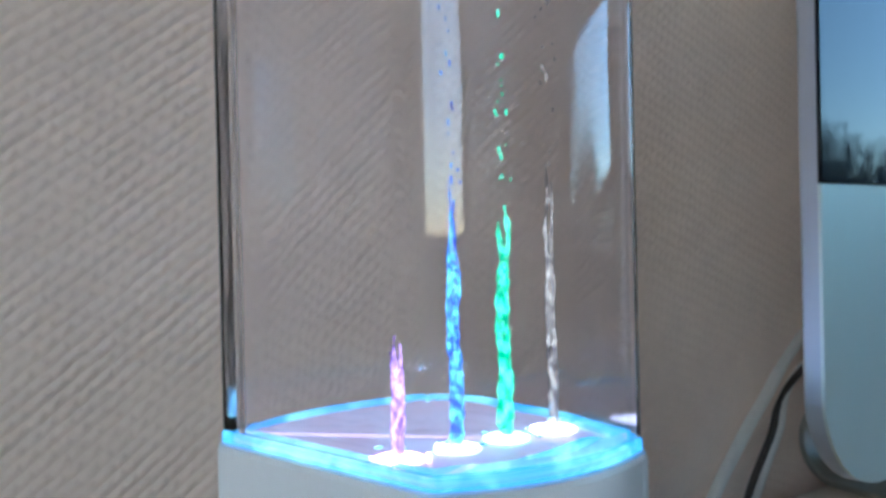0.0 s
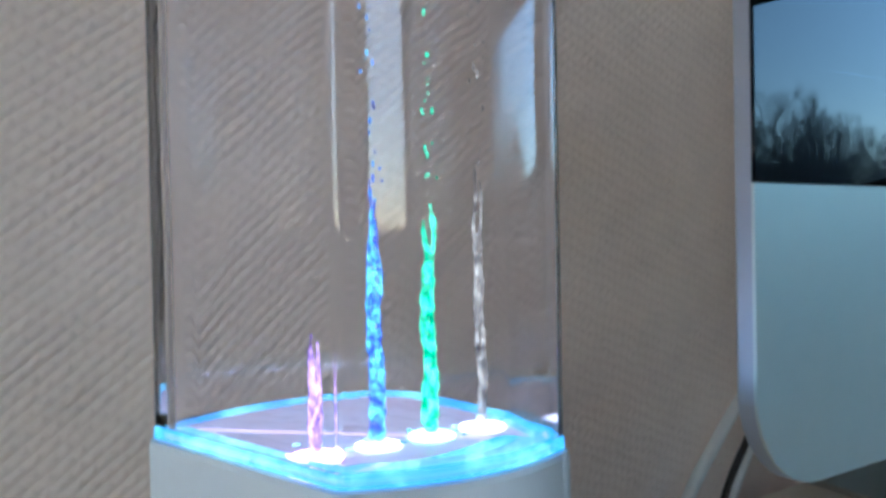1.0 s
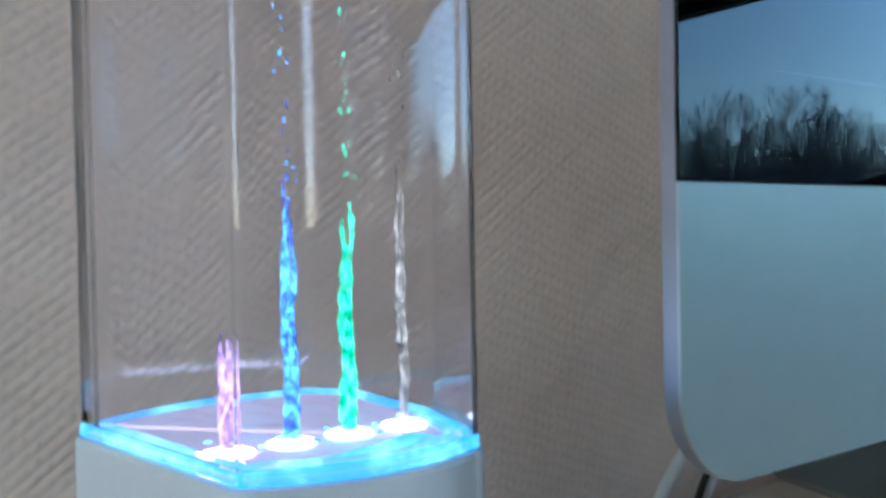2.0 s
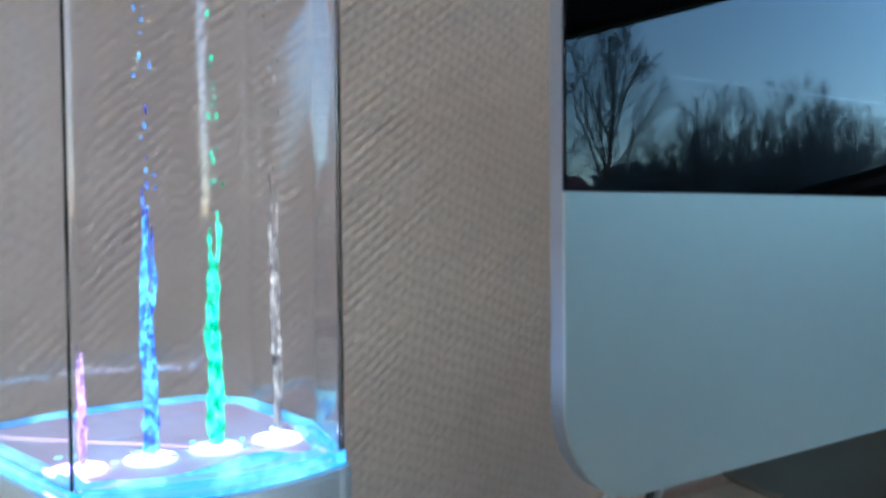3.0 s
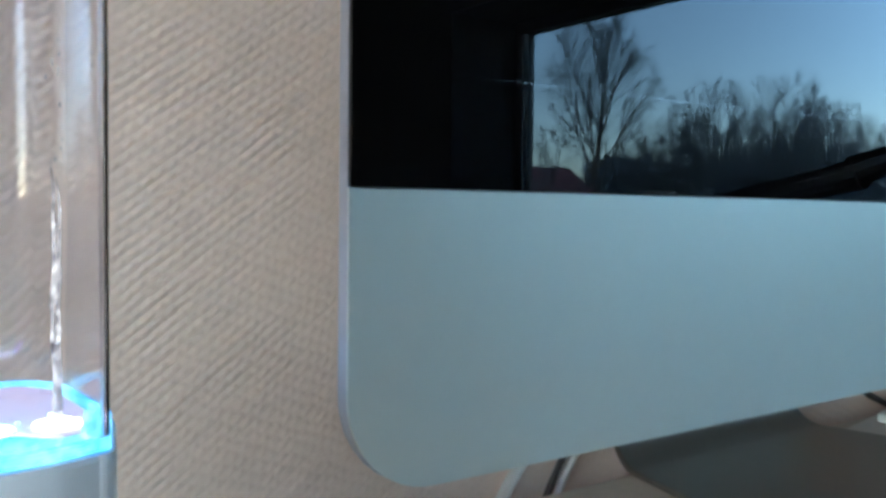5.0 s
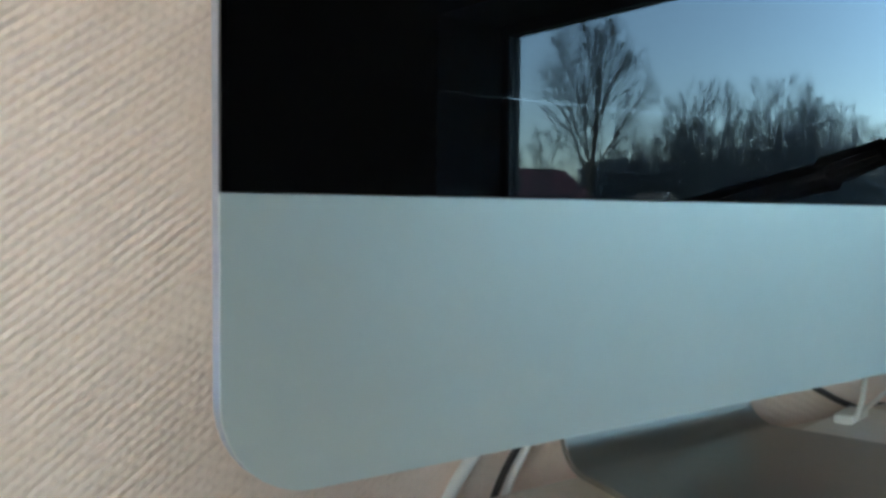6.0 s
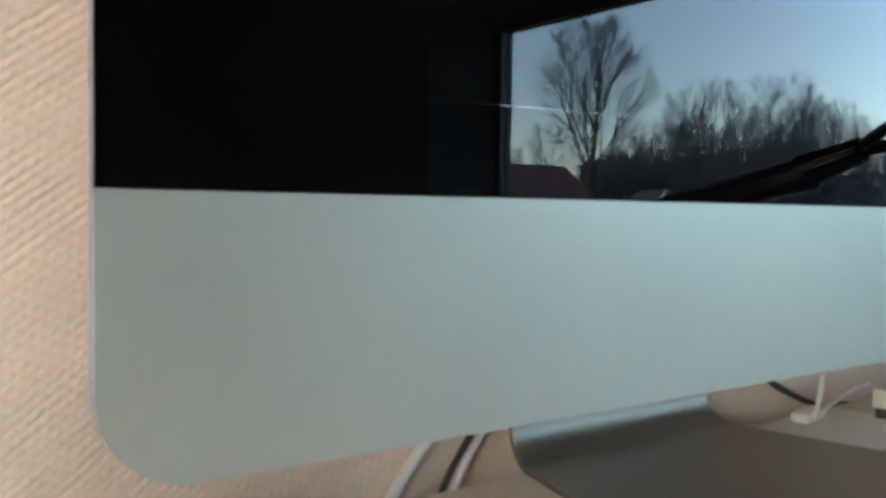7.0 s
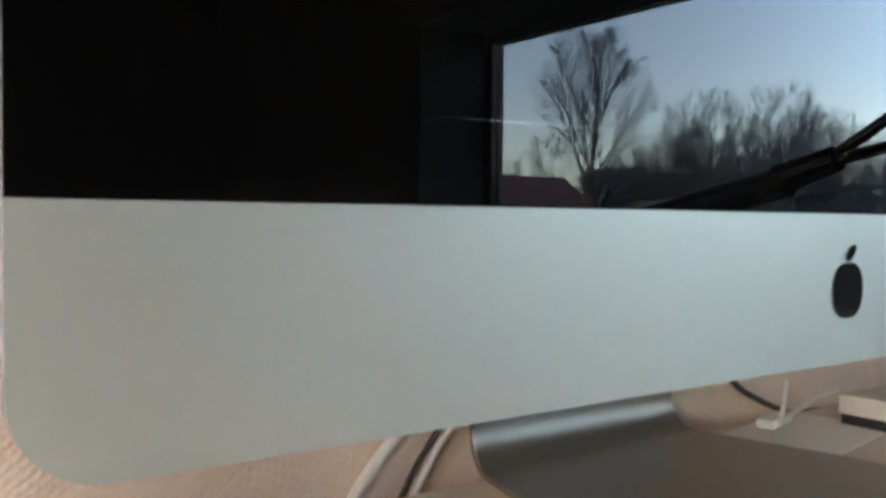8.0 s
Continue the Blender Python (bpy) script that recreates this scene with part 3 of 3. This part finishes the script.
cable("power_cable", [(0.30, yw - 0.05, 0.13), (0.262, yw, 0.074), (0.222, yw, 0.043), (0.198, yw, 0.021), (0.176, yw, -0.004), (0.160, yw, -0.04), (0.150, yw, -0.12), (0.150, yw, -0.40), (0.155, yw, -0.745)], 0.0031, M_CABLE, "white cable slanting down the wallpapered wall")
cable("network_cable", [(0.31, yw - 0.05, 0.12), (0.252, yw, 0.052), (0.226, yw, 0.0225), (0.204, yw, -0.008), (0.190, yw, -0.05), (0.185, yw, -0.12), (0.185, yw, -0.40), (0.19, yw, -0.745)], 0.0018, M_CORD, "thin dark brown cable slanting down the wall")
cable("power_cable", [(0.33, yw - 0.05, 0.12), (0.258, yw, 0.056), (0.2325, yw, 0.024), (0.2105, yw, -0.010), (0.202, yw, -0.05), (0.20, yw, -0.12), (0.20, yw, -0.40), (0.20, yw, -0.745)], 0.0024, M_CABLE, "white cable slanting down the wallpapered wall")
cable("network_cable", [(0.44, yw - 0.01, 0.05), (0.474, yw, 0.021), (0.503, yw, 0.006), (0.540, yw, -0.008), (0.60, yw, -0.03), (0.62, yw, -0.2), (0.62, yw, -0.745)], 0.0022, M_CORD, "thin dark brown cable hanging down the wall")

sheet = mesh("paper_sheet", box((0, 0, 0), (0.095, 0.069, 0.0006), 0.0002), M_PAPER)
sheet.matrix_world = pose(0.428, 0.062, 0.0002, 0, 0, 9.5)
tagged(sheet, "blank cream paper sheet lying beside the small box", "paper")
bx = thing("small_box", (0.505, 0.046, 0.0), "small cream box with a black underside on the desk", "box")
part("lid", box((0, 0, 0.0075), (0.13, 0.06, 0.020), 0.001), M_CARD, bx)
part("tray", box((0.0015, 0.0015, 0), (0.1285, 0.0585, 0.0075), 0.0006), M_RUBBER, bx, "black tray")
cable("charging_cable", [(0.455, 0.111, 0.034), (0.456, 0.113, 0.018), (0.459, 0.118, 0.0042), (0.482, 0.129, 0.0030), (0.510, 0.134, 0.0050), (0.530, 0.136, 0.0095), (0.560, 0.137, 0.0115)], 0.0016, M_PAPER, "thin white charging cable bent upright")
plug = mesh("cable_plug", box((-0.016, -0.006, 0), (0.016, 0.006, 0.006), 0.0015), M_PAPER)
plug.matrix_world = pose(0.463, 0.124, 0.0018, 0, 0, 12)
tagged(plug, "small white plastic plug on the paper", "plug")

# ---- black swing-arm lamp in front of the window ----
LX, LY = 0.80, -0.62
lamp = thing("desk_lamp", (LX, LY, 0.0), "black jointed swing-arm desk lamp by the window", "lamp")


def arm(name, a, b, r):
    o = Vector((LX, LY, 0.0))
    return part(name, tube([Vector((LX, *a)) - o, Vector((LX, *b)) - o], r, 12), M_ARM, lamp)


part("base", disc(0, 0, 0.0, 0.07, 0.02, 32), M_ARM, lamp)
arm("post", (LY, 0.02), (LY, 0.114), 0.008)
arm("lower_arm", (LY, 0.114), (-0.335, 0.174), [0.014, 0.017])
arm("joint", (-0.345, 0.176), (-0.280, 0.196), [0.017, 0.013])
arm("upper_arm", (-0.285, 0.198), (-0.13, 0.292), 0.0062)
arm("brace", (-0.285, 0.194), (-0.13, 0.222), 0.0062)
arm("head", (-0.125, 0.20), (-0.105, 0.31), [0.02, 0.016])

# ---- outside the window ----
GZ = -1.1
bm = bmesh.new()
bmesh.ops.create_grid(bm, x_segments=40, y_segments=40, size=400)
for v in bm.verts:
    v.co.z = GZ + 0.25 * noise.noise(Vector((v.co.x * 0.02, v.co.y * 0.02, 0)))
ground = mesh("ground", bm, M_GRASS)
tagged(ground, "winter grass and garden ground outside", "ground", kind="structure")


def bare_tree(name, at, height, seed, label, fan=28, fork=0.22, stems=7, twig=0.008, wide=1.7, branches=18, bare=0.15, skin=None, leader=0.0):
    """A leafless tree: a short trunk, stems that fan upwards, branches and twigs along them."""
    rnd = random.Random(seed)
    th = thing(name, at, label, "tree", "bare trees outside")
    skins = {"trunk": ([], []), "crown": ([], [])}
    low = height * fork * 0.7
    mid, tall = low + (height - low) * 0.56, (height - low) * 0.44

    def room(p, d, length):
        """The length that a limb may have before it leaves the rounded, slightly uneven crown."""
        while length > 0.04:
            q = p + d * length
            flare = tall if q.z > mid else tall * 1.5
            edge = 1.0 + 0.42 * noise.noise(Vector((q.x, q.y, q.z)) * (2.6 / wide) + Vector((seed, 0, 0)))
            if (q.x * q.x + q.y * q.y) / (wide * wide) + ((q.z - mid) / flare) ** 2 < edge:
                break
            length *= 0.85
        return length

    def limb(p, d, length, r, end, steps, sides, skin, rise):
        V, F = skins[skin]
        line = [(p.copy(), d.copy(), r)]
        for k in range(steps):
            d = (d + Vector((rnd.gauss(0, 0.022), rnd.gauss(0, 0.022), rise + rnd.gauss(0, 0.02)))).normalized()
            p = p + d * (length / steps)
            line.append((p.copy(), d.copy(), r + (end - r) * (k + 1) / steps))
        base = len(V)
        for q, dd, rad in line:
            u = dd.orthogonal().normalized()
            w = dd.cross(u)
            for k in range(sides):
                a = 2 * math.pi * k / sides
                V.append(q + (u * math.cos(a) + w * math.sin(a)) * rad)
        for k in range(steps):
            for m in range(sides):
                F.append((base + k * sides + m, base + k * sides + (m + 1) % sides, base + (k + 1) * sides + (m + 1) % sides, base + (k + 1) * sides + m))
        return line

    def aside(d, degrees):
        axis = d.orthogonal().normalized()
        axis.rotate(Matrix.Rotation(rnd.uniform(0, 2 * math.pi), 3, d))
        out = d.copy()
        out.rotate(Matrix.Rotation(radians(degrees), 3, axis))
        return out

    def along(line, share):
        k = min(int(share * (len(line) - 1)), len(line) - 2)
        w = share * (len(line) - 1) - k
        return line[k][0].lerp(line[k + 1][0], w), line[k][1], line[k][2]

    tall_stem = leader or fork
    trunk = limb(Vector((0, 0, -0.1)), Vector((0, 0, 1)), height * tall_stem + 0.1, height * 0.019, twig * 2.5 if leader else height * 0.015, 8, 8, "trunk", 0.0)
    for s in range(stems):
        p, d, r = along(trunk, (fork + (leader - fork) * (s / stems) ** 1.2) / leader if leader else rnd.uniform(0.55, 1.0))
        lean = fan * (1 - 0.5 * s / stems) * rnd.uniform(0.8, 1.1) if leader else 2 + fan * ((s + rnd.random()) / stems) ** 0.7
        out = Vector((math.cos(s * 2.4), math.sin(s * 2.4), 0)) * math.sin(radians(lean)) + Vector((0, 0, math.cos(radians(lean))))
        stem = limb(p, out, room(p, out, height) * rnd.uniform(0.9, 1.0), r * 0.5, twig * 1.1, 8, 5, "trunk", 0.008)
        many = max(3, int(branches * min(1.0, (stem[-1][0] - stem[0][0]).length / (0.42 * height))))
        for b in range(many):
            w = bare + (0.98 - bare) * (b + rnd.random()) / many
            p, d, r = along(stem, w)
            d = aside(d, rnd.uniform(20, 42))
            br = limb(p, d, room(p, d, height * 0.24 * rnd.uniform(0.6, 1.1)), max(r * 0.5, twig * 1.1), twig, 4, 4, "crown", 0.02)
            for t in range(8):
                v = 0.15 + 0.85 * (t + rnd.random()) / 8
                p, d, r = along(br, v)
                d = aside(d, rnd.uniform(18, 45))
                tw = limb(p, d, room(p, d, height * 0.09 * rnd.uniform(0.5, 1.2)), twig, twig * 0.7, 2, 3, "crown", 0.02)
                for u in range(2):
                    p, d, r = along(tw, rnd.uniform(0.2, 0.95))
                    limb(p, aside(d, rnd.uniform(20, 50)), height * 0.03 * rnd.uniform(0.5, 1.3), twig * 0.7, twig * 0.5, 1, 3, "crown", 0.03)
    for nm, m in (("trunk", skin or M_BARK), ("crown", skin or M_TWIG)):
        me = bpy.data.meshes.new(nm)
        me.from_pydata(skins[nm][0], [], skins[nm][1])
        me.materials.append(m)
        o = new(nm, me)
        o.parent = th
    return th


def mirrored(px, py, pz, k):
    """A far place behind the mirror image of the window, brought nearer by k."""
    return (-0.035 + (px + 0.035) * k, 0.201 - (py + 0.201) * k, 0.13 + (pz - 0.13) * k)


def tree_at(px, top, k, seed, **extra):
    x, y, z = mirrored(px, 30, top, k)
    return bare_tree("bare_tree", (x, y, GZ), z - GZ, seed, "leafless winter tree with fine dark twigs", **extra)


tree_at(30.2, 9.5, 0.55, 3, fan=36, fork=0.26, stems=15, twig=0.0045, wide=1.75, branches=18, bare=0.2, leader=0.95)
tree_at(26.9, 4.6, 0.50, 14, fan=55, fork=0.15, stems=8, twig=0.005, wide=1.2)
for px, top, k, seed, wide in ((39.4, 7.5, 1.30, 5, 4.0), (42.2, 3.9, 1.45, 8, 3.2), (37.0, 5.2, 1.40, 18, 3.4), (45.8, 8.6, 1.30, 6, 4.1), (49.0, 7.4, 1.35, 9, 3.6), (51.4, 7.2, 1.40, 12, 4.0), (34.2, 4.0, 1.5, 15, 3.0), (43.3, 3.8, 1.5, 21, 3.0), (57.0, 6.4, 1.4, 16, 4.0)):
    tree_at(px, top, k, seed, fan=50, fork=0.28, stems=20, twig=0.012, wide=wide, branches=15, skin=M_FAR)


def clumps(name, count, place, label, category, mat):
    """Foliage far off: many small ragged leaves."""
    rnd = random.Random(count)
    V, F = [], []
    for _ in range(count):
        c, r = place(rnd)
        k = len(V)
        for _ in range(3):
            V.append(c + Vector((rnd.gauss(0, r), rnd.gauss(0, r), rnd.gauss(0, r))))
        F.append((k, k + 1, k + 2))
    me = bpy.data.meshes.new(name)
    me.from_pydata(V, [], F)
    me.materials.append(mat)
    return tagged(new(name, me), label, category, kind="stuff")


def far_wood(rnd):
    px = rnd.uniform(30, 66) if rnd.random() < 0.6 else rnd.uniform(66, 190)
    far = max(1.0, math.hypot(px, 30) / 62)
    top = 2.5 + 0.7 * noise.noise(Vector((px / far * 0.35, 0, 0))) + 0.5 * noise.noise(Vector((px / far * 1.1, 3, 0)))
    if px > 66:
        top += 1.6
    x, y, z = mirrored(px, 30, 0.13 + (top - 0.13) * far, 1.7 + rnd.uniform(0, 0.15))
    return Vector((x, y, GZ + (z - GZ) * rnd.random() ** 0.7)), 0.36 * far


clumps("woodland", 26000, far_wood, "distant winter woodland and hedges, blue haze in their colour", "woodland", M_WOOD)


def conifers(rnd):
    px = rnd.choice((58.5, 61.5, 64.0, 67.0))
    h = rnd.random()
    x, y, z = mirrored(px + rnd.gauss(0, 0.55 * (1 - h)), 30, 2.0 + 2.4 * h, 0.8)
    return Vector((x, y, z)), 0.10


clumps("evergreen_shrubs", 3000, conifers, "dark evergreen garden shrubs", "shrub", M_HEDGE)

house = thing("house", mirrored(27, 30, GZ, 0.9)[:2] + (GZ,), "house with red tiled roof beyond the garden", "house")
a0 = Vector(mirrored(20.5, 30, 0, 0.9))
a1 = Vector(mirrored(31.6, 30, 0, 0.9))
hz = mirrored(0, 0, 2.42, 0.9)[2]
o = Vector(house.location)
hl = a1.x - a0.x
bm = box((a0.x - o.x, -6, 0), (a1.x - o.x, 0, hz - GZ - 2.2))
part("wall", bm, M_BRICK, house)
bm = bmesh.new()
x0, x1 = a0.x - o.x - 0.3, a1.x - o.x + 0.3
za, zb = hz - GZ - 2.3, hz - GZ
vs = [bm.verts.new(p) for p in ((x0, 0.4, za), (x1, 0.4, za), (x1, -6.4, za), (x0, -6.4, za), (x0, -3, zb), (x1, -3, zb))]
for f in ((0, 1, 5, 4), (2, 3, 4, 5), (1, 2, 5), (3, 0, 4), (3, 2, 1, 0)):
    bm.faces.new([vs[i] for i in f])
part("roof", bm, M_ROOF, house, "red tiled roof")

# a small gabled outbuilding with pale bargeboards
sx, sy, sz = mirrored(36.1, 30, 1.25, 0.9)
shed = thing("garden_shed", (sx, sy, GZ), "small dark garden shed with pale gable boards", "shed")
hh = sz - GZ
part("wall", box((-0.5, -1.6, 0), (0.5, 0, hh - 0.42)), M_BARK, shed)
for side in (-1, 1):
    part("roof", loft([[Vector((0, y, hh)), Vector((side * 0.62, y, hh - 0.45)), Vector((side * 0.62, y, hh - 0.50)), Vector((0, y, hh - 0.05))] for y in (0.1, -1.7)]), M_BARK, shed)
    part("gable_board", loft([[Vector((0, y, hh + 0.02)), Vector((side * 0.64, y, hh - 0.445)), Vector((side * 0.64, y, hh - 0.50)), Vector((0, y, hh - 0.04))] for y in (0.14, 0.105)]), M_WHITE, shed, "pale gable board")
